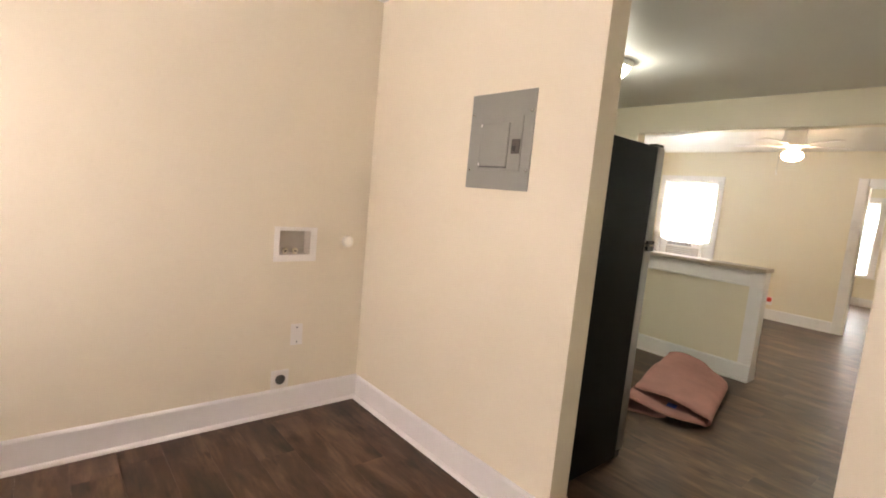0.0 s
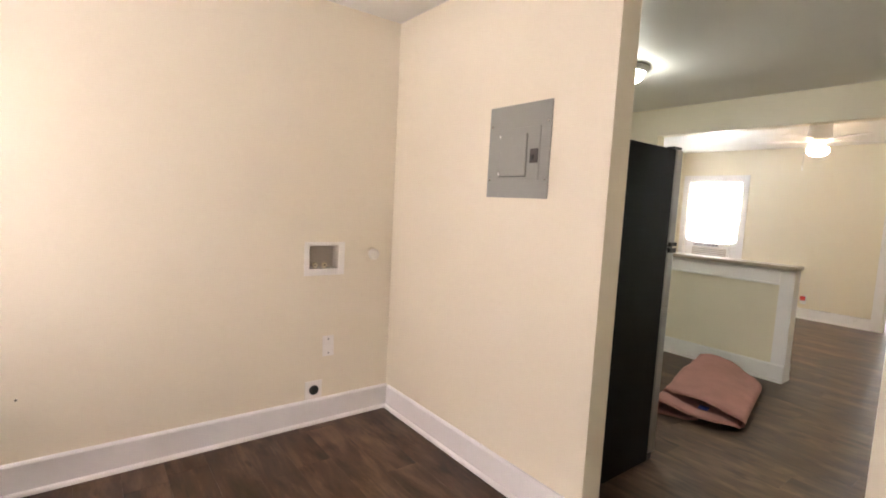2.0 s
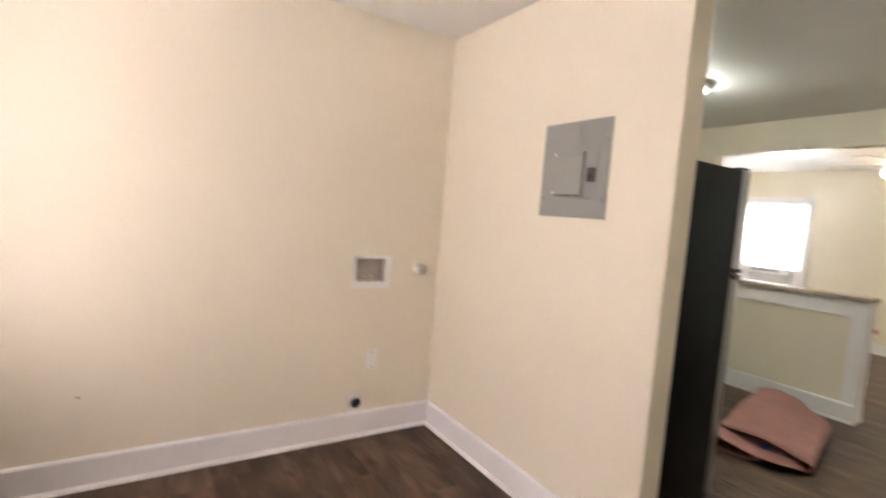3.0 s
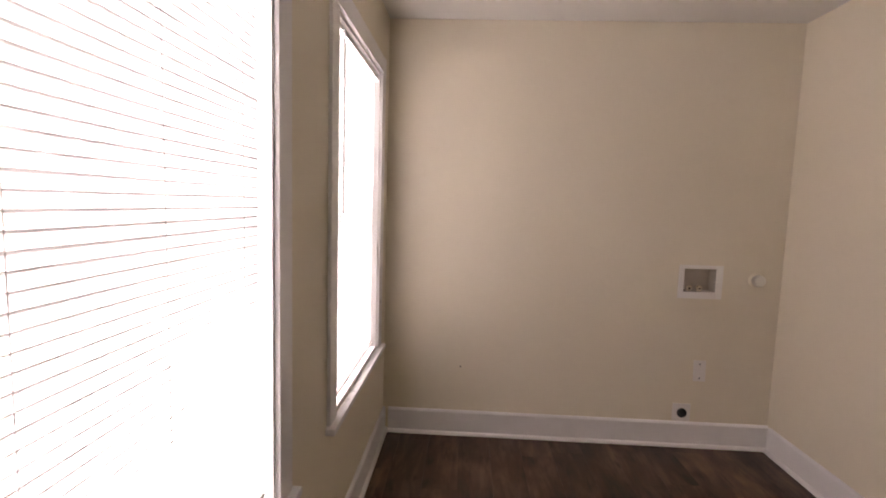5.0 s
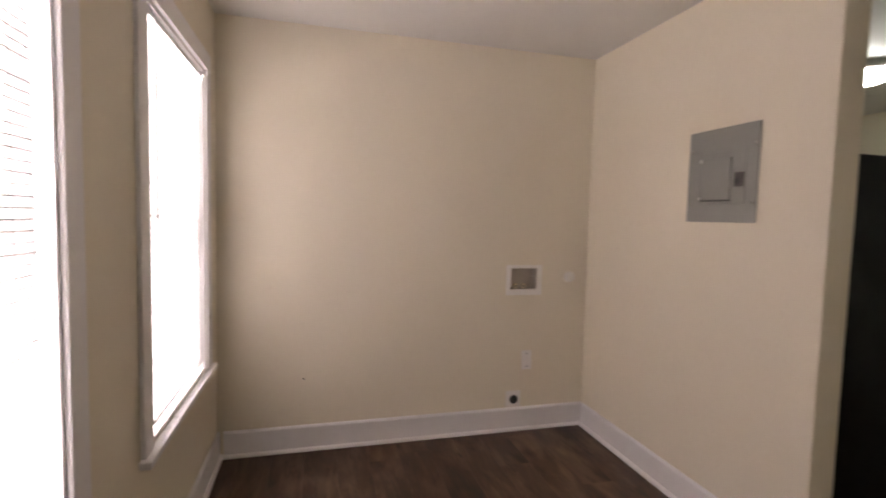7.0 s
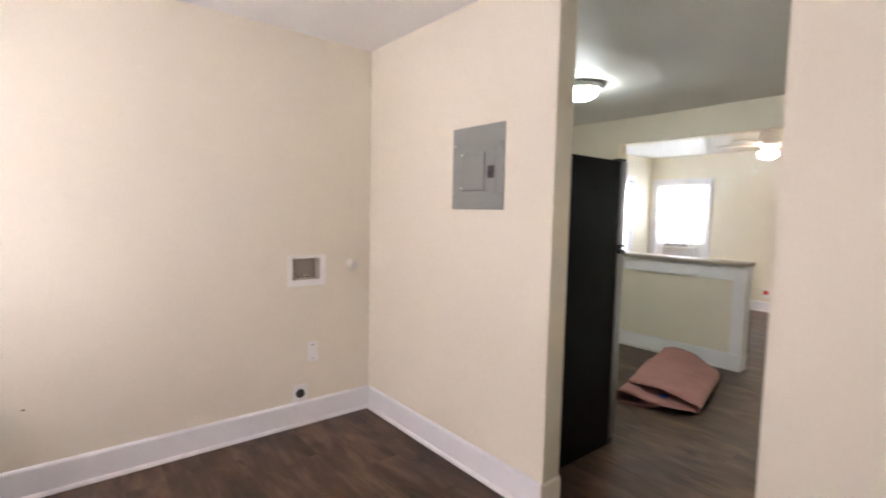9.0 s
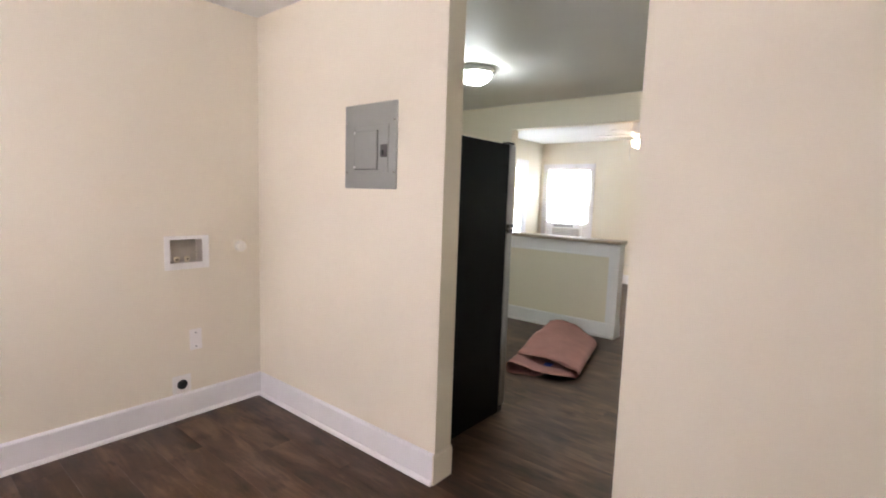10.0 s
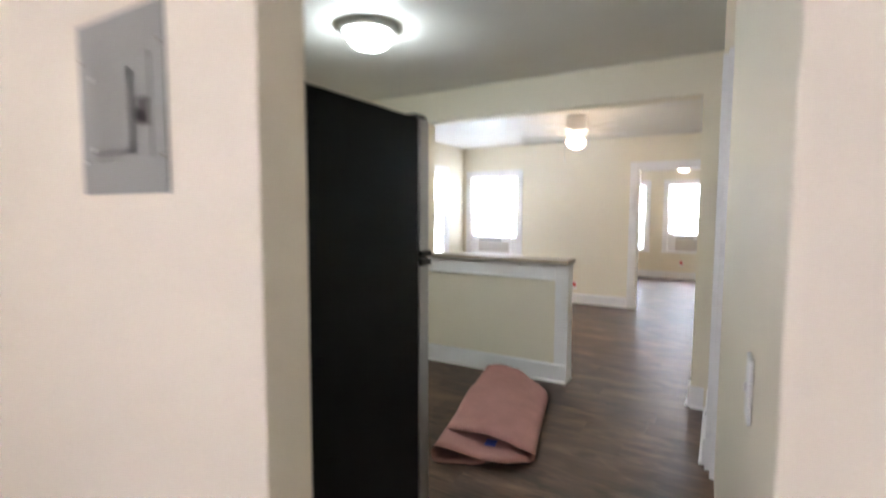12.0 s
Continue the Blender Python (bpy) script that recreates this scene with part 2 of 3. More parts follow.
def wall(name, axis, a0, a1, u0, u1, z0, z1, holes=(), material=None, label="cream painted plaster wall"):
    """A wall between a0 and a1 along its normal axis and u0..u1 along its length, with openings (u0, u1, z0, z1) cut through it."""
    us = sorted({u0, u1, *[h[0] for h in holes], *[h[1] for h in holes]})
    zs = sorted({z0, z1, *[h[2] for h in holes], *[h[3] for h in holes]})
    us, zs = [u for u in us if u0 <= u <= u1], [z for z in zs if z0 <= z <= z1]

    def solid(i, j):
        if not (0 <= i < len(us) - 1 and 0 <= j < len(zs) - 1):
            return False
        cu, cz = (us[i] + us[i + 1]) / 2, (zs[j] + zs[j + 1]) / 2
        return not any(h[0] < cu < h[1] and h[2] < cz < h[3] for h in holes)

    b = bmesh.new()
    made = {}

    def v(a, u, z):
        key = (a, u, z)
        if key not in made:
            made[key] = b.verts.new((a, u, z) if axis == "x" else (u, a, z))
        return made[key]

    for i in range(len(us) - 1):
        for j in range(len(zs) - 1):
            if not solid(i, j):
                continue
            p, q, r, s = us[i], us[i + 1], zs[j], zs[j + 1]
            b.faces.new((v(a0, p, r), v(a0, q, r), v(a0, q, s), v(a0, p, s)))
            b.faces.new((v(a1, p, r), v(a1, p, s), v(a1, q, s), v(a1, q, r)))
            if not solid(i - 1, j):
                b.faces.new((v(a0, p, r), v(a0, p, s), v(a1, p, s), v(a1, p, r)))
            if not solid(i + 1, j):
                b.faces.new((v(a0, q, r), v(a1, q, r), v(a1, q, s), v(a0, q, s)))
            if not solid(i, j - 1):
                b.faces.new((v(a0, p, r), v(a1, p, r), v(a1, q, r), v(a0, q, r)))
            if not solid(i, j + 1):
                b.faces.new((v(a0, p, s), v(a0, q, s), v(a1, q, s), v(a1, p, s)))
    bmesh.ops.recalc_face_normals(b, faces=b.faces[:])
    return tagged(part(name, b, material or WALL), label, "wall", kind="structure")


BASE_H = 0.15


def baseboard(p, q, inward, h=BASE_H, t=0.016, shoe_too=True, paint=None):
    """Skirting board with an eased top and a shoe moulding, from p to q on the floor; inward: the room's side."""
    p, q, n = Vector((*p, 0)), Vector((*q, 0)), Vector((*inward, 0))
    board = [(0, 0), (t, 0), (t, h - 0.012), (t - 0.006, h - 0.003), (0.004, h), (0, h)]
    shoe = [(t + 0.0005, 0), (t + 0.016, 0), (t + 0.0155, 0.007), (t + 0.012, 0.014), (t + 0.006, 0.0185), (t + 0.0005, 0.02)]
    holder = None
    for name, prof in (("baseboard", board), ("shoe_molding", shoe))[: 1 + shoe_too]:
        b = bmesh.new()
        ends = [[b.verts.new(e + n * (0.001 + a) + Vector((0, 0, 0.0015 + z))) for a, z in prof] for e in (p, q)]
        k = len(prof)
        for i in range(k):
            b.faces.new((ends[0][i], ends[0][(i + 1) % k], ends[1][(i + 1) % k], ends[1][i]))
        b.faces.new(ends[0][::-1])
        b.faces.new(ends[1])
        bmesh.ops.recalc_face_normals(b, faces=b.faces[:])
        if holder is None:
            holder = tagged(part(name, b, paint or TRIM), "cream painted wooden baseboard round the wall's end" if paint else "glossy white painted wooden baseboard along the wall", "baseboard", kind="structure")
        else:
            part(name, b, TRIM, holder)
    return holder


def at_wall(axis, face, sign, u, z):
    """A pose on a wall: local x runs along it, y goes into the wall, z up. sign: which way the room lies."""
    if axis == "y":
        return pose(u, face, z, 0, 0, 0 if sign < 0 else 180)
    return pose(face, u, z, 0, 0, 90 if sign > 0 else -90)


_slats = {}


def slat_mesh(width):
    """One closed mini-blind slat, slightly crowned, tilted nearly shut."""
    if width not in _slats:
        b = bmesh.new()
        n, w, tilt = 4, 0.0273, radians(-82)
        rows = []
        for k in range(n + 1):
            s = (k / n - 0.5) * w
            crown = 0.0016 * (1 - (2 * k / n - 1) ** 2)
            y, z = s * math.cos(tilt) - crown * math.sin(tilt), s * math.sin(tilt) + crown * math.cos(tilt)
            rows.append([b.verts.new((x, y, z)) for x in (-width / 2, width / 2)])
        for r, q in zip(rows, rows[1:]):
            b.faces.new((r[0], r[1], q[1], q[0]))
        me = bpy.data.meshes.new("slat")
        b.to_mesh(me)
        b.free()
        for p in me.polygons:
            p.use_smooth = True
        me.materials.append(SLAT)
        _slats[width] = me
    return _slats[width]


def window(number, m, w, z0, z1, depth, label, casing=0.085, stool=0.038):
    """A white double-hung window: casing, stool, jamb lining, two sashes with panes. Local x along the wall, y outward, z from the floor."""
    top = tagged(new("window_%d" % number), label, "window", kind="structure")
    top.matrix_world = m
    h = w / 2
    c = casing
    for s in (-1, 1):
        part("side_casing", box(s * h, s * (h + c), -0.016, -0.001, z0, z1, 0.003), TRIM, top)
        part("jamb", box(s * (h - 0.001), s * (h - 0.014), -0.002, depth - 0.01, z0 + 0.001, z1 - 0.001), TRIM, top)
    part("head_casing", box(-h - c, h + c, -0.018, -0.001, z1 + 0.001, z1 + c, 0.003), TRIM, top)
    part("head_jamb", box(-h + 0.015, h - 0.015, -0.002, depth - 0.01, z1 - 0.014, z1 - 0.002), TRIM, top)
    part("stool", box(-h - c - 0.02, h + c + 0.02, -stool, -0.001, z0 - 0.026, z0 - 0.001, 0.006), TRIM, top)
    part("sill", box(-h + 0.001, h - 0.001, 0.0, depth - 0.005, z0 + 0.001, z0 + 0.012), TRIM, top)
    mid = (z0 + z1) / 2
    for lo, hi, y in ((z0 + 0.013, mid + 0.015, depth - 0.072), (mid - 0.015, z1 - 0.015, depth - 0.04)):
        sash = bmesh.new()
        e = h - 0.016
        box(-e, -e + 0.04, y, y + 0.028, lo, hi, bm=sash)
        box(e - 0.04, e, y, y + 0.028, lo, hi, bm=sash)
        box(-e + 0.04, e - 0.04, y, y + 0.028, lo, lo + 0.034, bm=sash)
        box(-e + 0.04, e - 0.04, y, y + 0.028, hi - 0.028, hi, bm=sash)
        so = part("sash", sash, TRIM, top)
        pane = part("pane", box(-e + 0.04, e - 0.04, y + 0.012, y + 0.016, lo + 0.034, hi - 0.028), GLASS, so)
        pane.visible_shadow = False
    return top


def blind(m, w, z_low, z_top, y, group, fine=True, wand=-0.3):
    """White mini blind: head rail, slats, bottom rail, ladder cords and a tilt wand."""
    top = new("window_blind")
    top.matrix_world = m
    tagged(top, "closed white vinyl mini blind, glowing with daylight", "blind", group)
    part("head_rail", box(-w / 2, w / 2, y - 0.013, y + 0.013, z_top - 0.022, z_top - 0.001, 0.002), PLASTIC, top)
    part("bottom_rail", box(-w / 2, w / 2, y - 0.011, y + 0.011, z_low, z_low + 0.012, 0.003), PLASTIC, top)
    pitch = 0.0225
    n = int((z_top - 0.022 - z_low - 0.02) / pitch)
    me = slat_mesh(round(w - 0.008, 4))
    if fine:
        for i in range(n):
            s = new("slat", me)
            s.parent = top
            s.matrix_local = pose(random.uniform(-0.001, 0.001), y, z_low + 0.026 + i * pitch, random.uniform(-1.5, 1.5), random.uniform(-0.12, 0.12), 0)
    else:
        b = bmesh.new()
        for i in range(n):
            b2 = bmesh.new()
            b2.from_mesh(me)
            join(b, b2, pose(0, y, z_low + 0.026 + i * pitch))
        part("slats", b, SLAT_THIN, top)["kind"] = "stuff"
    for x in (-w * 0.36, 0, w * 0.36):
        part("ladder_cord", tube([(x, y - 0.0145, z_low + 0.01), (x, y - 0.0145, (z_low + z_top) / 2), (x, y - 0.0145, z_top - 0.02)], 0.0009, 5), STRING, top)
    if wand:
        part("tilt_wand", tube([(wand, y - 0.024, z_top - 0.02), (wand, y - 0.026, z_top - 0.3), (wand, y - 0.025, z_top - 0.70)], 0.004, 6), PLASTIC, top)
    return top


# ---- the large structure ----
WX, NY, EX, EX2 = -0.295, 3.0, 2.0, 2.12        # laundry room: west, north and east walls
J0, J1 = 0.616, 1.449                            # passage into the kitchen
KX, KX2 = 5.06, 5.19                             # half wall and beam between kitchen and living room
LX, LX2, NLY = 8.51, 8.63, 4.42                  # living room: east and north walls
BX = 12.25                                       # bedroom: east wall
CL, CK, CV = 2.44, 2.41, 2.40                             # ceilings
SY = -0.75

wall("wall_west", "x", WX - 0.15, WX, SY - 0.12, NY + 0.12, 0, 2.6, [(0.53, 1.345, 0.60, 2.07), (1.885, 2.73, 0.60, 2.07)])
wall("wall_laundry_north", "y", NY, NY + 0.12, WX, EX, 0, 2.6, [(1.446, 1.634, 0.929, 1.074)])
wall("wall_laundry_south", "y", SY - 0.12, SY, WX, EX, 0, 2.6)
wall("wall_laundry_east", "x", EX, EX2, J1, NLY + 0.12, 0, 2.6)
wall("wall_laundry_east_end", "x", EX, EX2, SY - 0.12, J0, 0, 2.6)
SKEW = 1.32                                      # the kitchen's south wall runs out of square
kitchen_south = wall("wall_kitchen_south", "y", -0.12, 0, 0, 2.07, 0, 2.6)
kitchen_south.matrix_world = pose(EX2, J0 - 0.004, 0, 0, 0, SKEW)
wall("wall_living_south", "y", 0.58, 0.70, 4.19, LX, 0, 2.6)
wall("wall_north", "y", NLY, NLY + 0.12, EX2, LX2, 0, 2.6, [(7.05, 7.9, 0.64, 1.975)])
wall("wall_living_east", "x", LX, LX2, -0.3, NLY, 0, 2.6, [(3.46, 4.29, 0.69, 1.945), (0.89, 1.69, 0, 1.95)])
wall("wall_beam", "x", KX, KX2, 0.70, NLY, 0, 2.6, [(0.815, 2.985, 0, 2.145)], label="cream painted beam and short wall ends between kitchen and living room")
wall("wall_bedroom_north", "y", 3.3, 3.42, LX2, BX, 0, 2.6)
wall("wall_bedroom_south", "y", -0.42, -0.3, LX, BX, 0, 2.6)
wall("wall_bedroom_east", "x", BX, BX + 0.12, -0.42, 3.42, 0, 2.6, [(0.86, 1.64, 0.56, 1.95), (2.05, 2.83, 0.56, 1.95)])
tagged(part("ceiling_laundry", box(WX, EX, SY, NY, CL, CL + 0.1), CEIL), "off-white painted ceiling with slight texture", "ceiling", kind="structure")
tagged(part("ceiling_kitchen", box(EX2, KX, J0, NLY, CK, CK + 0.1), CEIL), "semi-gloss off-white painted kitchen ceiling", "ceiling", kind="structure")
tagged(part("ceiling_passage", box(EX, EX2, J0, J1, CK, CL + 0.1), CEIL), "off-white painted ceiling over the passage", "ceiling", kind="structure")
tagged(part("ceiling_living", box(KX2, LX, 0.70, NLY, CV, CV + 0.1), CEIL), "off-white painted living room ceiling", "ceiling", kind="structure")
tagged(part("ceiling_bedroom", box(LX2, BX, -0.3, 3.3, CV, CV + 0.1), CEIL), "off-white painted bedroom ceiling", "ceiling", kind="structure")
tagged(part("roof", box(-0.42, BX + 0.12, SY - 0.12, NLY + 0.12, 2.601, 2.7), CEIL), "plain flat roof slab over the rooms", "roof", kind="structure")

# half wall with raised trim, and the bar top on it
half_wall = tagged(new("half_wall"), "waist-high cream half wall with white frame trim", "half wall", kind="structure")
HY0 = 1.688
part("wall_core", box(KX + 0.014, KX2 - 0.014, HY0 + 0.014, 2.985, 0, 0.95), WALL, half_wall)
part("end_board", box(KX, KX2, HY0, HY0 + 0.013, 0.0, 0.95, 0.002), TRIM, half_wall)
for x0, x1 in ((KX, KX + 0.013), (KX2 - 0.013, KX2)):
    part("stile", box(x0, x1, HY0 + 0.0135, HY0 + 0.105, 0.15, 0.95, 0.003), TRIM, half_wall)
    part("top_rail", box(x0, x1, HY0 + 0.1055, 2.984, 0.835, 0.95, 0.003), TRIM, half_wall)
    s = -1 if x0 == KX else 1
    xa = KX if s < 0 else KX2
    part("rail_bead", box(xa - 0.004 if s < 0 else xa - 0.012, xa + 0.012 if s < 0 else xa + 0.004, HY0 + 0.106, 2.984, 0.817, 0.834, 0.004), TRIM, half_wall)
baseboard((KX + 0.0, HY0), (KX + 0.0, 2.985), (-1, 0))
baseboard((KX2, HY0), (KX2, 2.985), (1, 0))
bar = tagged(part("bar_top", box(KX - 0.035, KX2 + 0.05, HY0 - 0.006, 2.984, 0.951, 0.985, 0.008, 3), COUNTER), "speckled tan laminate bar top on the half wall", "countertop")

# skirting
baseboard((WX, SY), (WX, NY), (1, 0))
baseboard((WX + 0.034, NY), (EX, NY), (0, -1))
baseboard((EX, J1), (EX, NY - 0.034), (-1, 0))
baseboard((EX, SY + 0.034), (EX, J0), (-1, 0))
baseboard((WX + 0.034, SY), (EX, SY), (0, 1))
baseboard((EX2, J1 + 0.05), (EX2, NLY), (1, 0))
baseboard((EX - 0.017, J1), (EX2 + 0.004, J1), (0, -1), t=0.008, shoe_too=False, paint=WALL)
baseboard((4.22, 0.70), (KX, 0.70), (0, 1))
baseboard((KX, 0.734), (KX, 0.815), (-1, 0))
baseboard((KX, 0.815), (KX2, 0.815), (0, 1))
baseboard((LX, 1.802), (LX, NLY), (-1, 0))
baseboard((KX2, NLY), (LX - 0.034, NLY), (0, -1))
baseboard((BX, -0.3), (BX, 3.3), (-1, 0))
baseboard((LX2, 3.3), (BX - 0.034, 3.3), (0, -1))

# windows and their blinds
LAB = "white double-hung window with painted casing and sill"
m1, m2 = at_wall("x", WX, 1, 0.9375, 0), at_wall("x", WX, 1, 2.3075, 0)
window(1, m1, 0.815, 0.60, 2.07, 0.15, LAB)
window(2, m2, 0.845, 0.60, 2.07, 0.15, LAB)
blind(m1, 0.755, 0.65, 2.055, 0.024, "laundry room blinds", True, -0.352)
blind(m2, 0.833, 0.632, 2.055, 0.024, "laundry room blinds", True, -0.30)
m3 = at_wall("y", NLY, -1, 7.475, 0)
window(3, m3, 0.85, 0.64, 1.975, 0.12, LAB)
blind(m3, 0.836, 0.66, 1.955, 0.03, "living room blinds", False, 0.3)
m4 = at_wall("x", LX, -1, 3.875, 0)
window(4, m4, 0.83, 0.69, 1.945, 0.12, LAB + ", an air conditioner below", 0.078)
blind(m4, 0.818, 0.975, 1.93, 0.02, "living room blinds", False, 0.28)
m5, m6 = at_wall("x", BX, -1, 1.25, 0), at_wall("x", BX, -1, 2.44, 0)
window(5, m5, 0.78, 0.56, 1.95, 0.12, LAB)
blind(m5, 0.768, 0.95, 1.93, 0.02, "bedroom blinds", False, 0)
window(6, m6, 0.78, 0.56, 1.95, 0.12, LAB)
blind(m6, 0.768, 0.58, 1.93, 0.03, "bedroom blinds", False, 0)

# doorway casing to the bedroom
door = tagged(new("door_2"), "white cased doorway to the bedroom, without a door leaf", "doorway", kind="structure")
for x0, x1 in ((LX - 0.018, LX - 0.001), (LX2 + 0.001, LX2 + 0.018)):
    part("side_casing", box(x0, x1, 1.692, 1.80, 0, 2.055, 0.004), TRIM, door)
    part("side_casing", box(x0, x1, 0.78, 0.888, 0, 2.055, 0.004), TRIM, door)
    part("head_casing", box(x0, x1, 0.889, 1.691, 1.952, 2.055, 0.004), TRIM, door)
part("jamb", box(LX, LX2, 1.678, 1.6895, 0, 1.938), TRIM, door)
part("jamb", box(LX, LX2, 0.8905, 0.902, 0, 1.938), TRIM, door)
part("head_jamb", box(LX, LX2, 0.903, 1.677, 1.938, 1.9495), TRIM, door)

# flat white casing where the kitchen's south wall steps out
trim = tagged(new("trim"), "flat white painted casing at the step in the kitchen wall", "trim", kind="structure")
part("face_board", box(4.085, 4.17, 0.6545, 0.679, 0, 2.14, 0.004), TRIM, trim)
part("corner_board", box(4.171, 4.189, 0.664, 0.704, 0, 2.14, 0.004), TRIM, trim)


# ---- laundry room ----
def washer_box():
    t = thing("washer_outlet_box", (1.540, NY, 1.0015), "white recessed washing machine outlet box with two brass valves", "outlet box")
    w, h = 0.094, 0.0725
    fl = bmesh.new()
    for x0, x1, z0, z1 in ((-0.121, -w + 0.004, -0.106, 0.09), (w - 0.004, 0.129, -0.106, 0.09), (-w + 0.004, w - 0.004, -0.106, -h + 0.006), (-w + 0.004, w - 0.004, h - 0.004, 0.09)):
        box(x0, x1, -0.006, -0.001, z0, z1, 0.0015, 1, fl)
    part("flange", fl, IVORY, t)
    sh = bmesh.new()
    d = 0.085
    box(-w + 0.0005, -w + 0.004, -0.002, d, -h + 0.001, h - 0.001, bm=sh)
    box(w - 0.004, w - 0.0005, -0.002, d, -h + 0.001, h - 0.001, bm=sh)
    box(-w + 0.004, w - 0.004, -0.002, d, -h + 0.001, -h + 0.006, bm=sh)
    box(-w + 0.004, w - 0.004, -0.002, d, h - 0.006, h - 0.001, bm=sh)
    box(-w + 0.004, w - 0.004, d - 0.004, d, -h + 0.006, h - 0.006, bm=sh)
    part("recess", sh, RECESS, t)
    for x in (-0.045, 0.013):
        v = lathe([(0, 0), (0.012, 0), (0.0125, 0.006), (0.0085, 0.008), (0.0085, 0.02), (0.0125, 0.021), (0.013, 0.03), (0.0095, 0.031), (0.0085, 0.026), (0, 0.026)], 18, pose(x, 0.03, -h + 0.006))
        join(v, lathe([(0, 0), (0.0135, 0), (0.0145, 0.004), (0.0145, 0.018), (0.013, 0.02), (0.0085, 0.02), (0.008, 0.012), (0, 0.012)], 20, pose(x, 0.034, -0.047, 90)))
        vo = part("valve", v, BRASS, t, "pale brass hose valve", True)
        # A near-black disc paints the shade inside the valve's mouth.
        part("valve_shade", lathe([(0, 0.0125), (0.0079, 0.0125), (0.0079, 0.0135), (0, 0.014)], 14, pose(x, 0.034, -0.047, 90)), SPOT, vo, "dark disc painted as shade inside the valve")


def capped_pipe():
    t = thing("pipe_cap", (1.853, NY, 1.016), "round white painted pipe cap standing out of the wall", "pipe cap")
    part("flange", lathe([(0, 0.001), (0.04, 0.001), (0.041, 0.004), (0.036, 0.007), (0.018, 0.009), (0.017, 0.012)], 28, pose(0, 0, 0, 90)), WALL, t, smooth=True)
    part("cap", lathe([(0.016, 0.009), (0.016, 0.014), (0.031, 0.016), (0.0335, 0.022), (0.0335, 0.042), (0.030, 0.049), (0.018, 0.054), (0, 0.055)], 28, pose(0, 0, 0, 90)), CAPWHITE, t, smooth=True)


def blank_plate():
    t = thing("blank_wall_plate", (1.578, NY, 0.466), "blank white wall plate with two dark screws", "wall plate")
    plate = box(-0.035, 0.035, -0.007, -0.001, -0.062, 0.062, 0.0028, 3)
    plate.transform(pose(0, -0.004, 0, -3.2))
    part("plate", plate, IVORY, t)
    for z in (-0.042, 0.042):
        part("screw", lathe([(0, 0.0), (0.0042, 0.0), (0.004, 0.0016), (0, 0.002)], 12, pose(0, -0.011 + 0.056 * z, z, 90)), DARKGREY, t, "dark screw")


def dryer_outlet():
    t = thing("dryer_outlet", (1.494, NY, 0.21), "square white plate with a round black dryer socket", "power outlet")
    plate = box(-0.052, 0.052, -0.006, -0.001, -0.055, 0.052, 0.0025, 3)
    part("plate", plate, IVORY, t)
    part("socket", lathe([(0, 0.004), (0.023, 0.004), (0.0245, 0.006), (0.0275, 0.0065), (0.0285, 0.0045), (0.0285, 0.0)], 32, pose(0.002, -0.006, -0.004, 90)), BLACKPL, t, "round black socket", True)
    for x, z, w in ((-0.008, 0, 0.0016), (0.012, 0, 0.0016), (0.002, -0.012, 0.003)):
        part("slot", box(x - w, x + w, -0.0128, -0.0104, z - 0.01, z + 0.002), SPOT, t)


def breaker_panel():
    t = thing("breaker_panel", (EX, 1.9325, 1.606), "grey enamelled steel breaker panel cover, closed", "breaker panel", turn=-90)
    part("cover", box(-0.191, 0.191, -0.006, -0.001, -0.2115, 0.2115, 0.002, 2), PANELGREY, t)
    part("raised_field", box(-0.112, 0.136, -0.0095, -0.0063, -0.13, 0.105, 0.003, 2), PANELGREY, t)
    d = part("door", box(-0.1, 0.066, -0.02, -0.0098, -0.112, 0.076, 0.005, 3), PANELGREY, t)
    for z in (-0.102, 0.07):
        part("hinge", box(-0.108, -0.101, -0.0185, -0.0098, z - 0.006, z + 0.006, 0.001, 1), PLASTIC, d, "small bright hinge")
    # A dark strip stands in for the shade below the door's bottom edge.
    part("door_shade", box(-0.098, 0.064, -0.019, -0.0098, -0.1165, -0.1123, 0.001, 1), DARKGREY, d, "dark strip painted as shade under the door")
    lt = part("latch", box(0.084, 0.13, -0.0135, -0.0098, -0.056, 0.006, 0.002, 2), LATCH, t, "dark grey latch")
    part("latch_knob", box(0.09, 0.108, -0.02, -0.0138, -0.046, -0.022, 0.002, 2), BLACKPL, lt, "black latch knob")
    for x in (-0.174, 0.174):
        for z in (-0.127, 0.122):
            part("screw", lathe([(0, 0), (0.0066, 0), (0.0062, 0.0018), (0.003, 0.003), (0, 0.0032)], 14, pose(x, -0.0061, z, 90)), SCREW, t, "bright screw", True)


washer_box()
capped_pipe()
blank_plate()
dryer_outlet()
breaker_panel()
tagged(part("wall_hole", lathe([(0, 0), (0.005, 0), (0.0042, 0.0012), (0, 0.0015)], 9, pose(0.172, NY - 0.0006, 0.425, 90)), SPOT), "small dark nail hole in the wall", "nail hole")


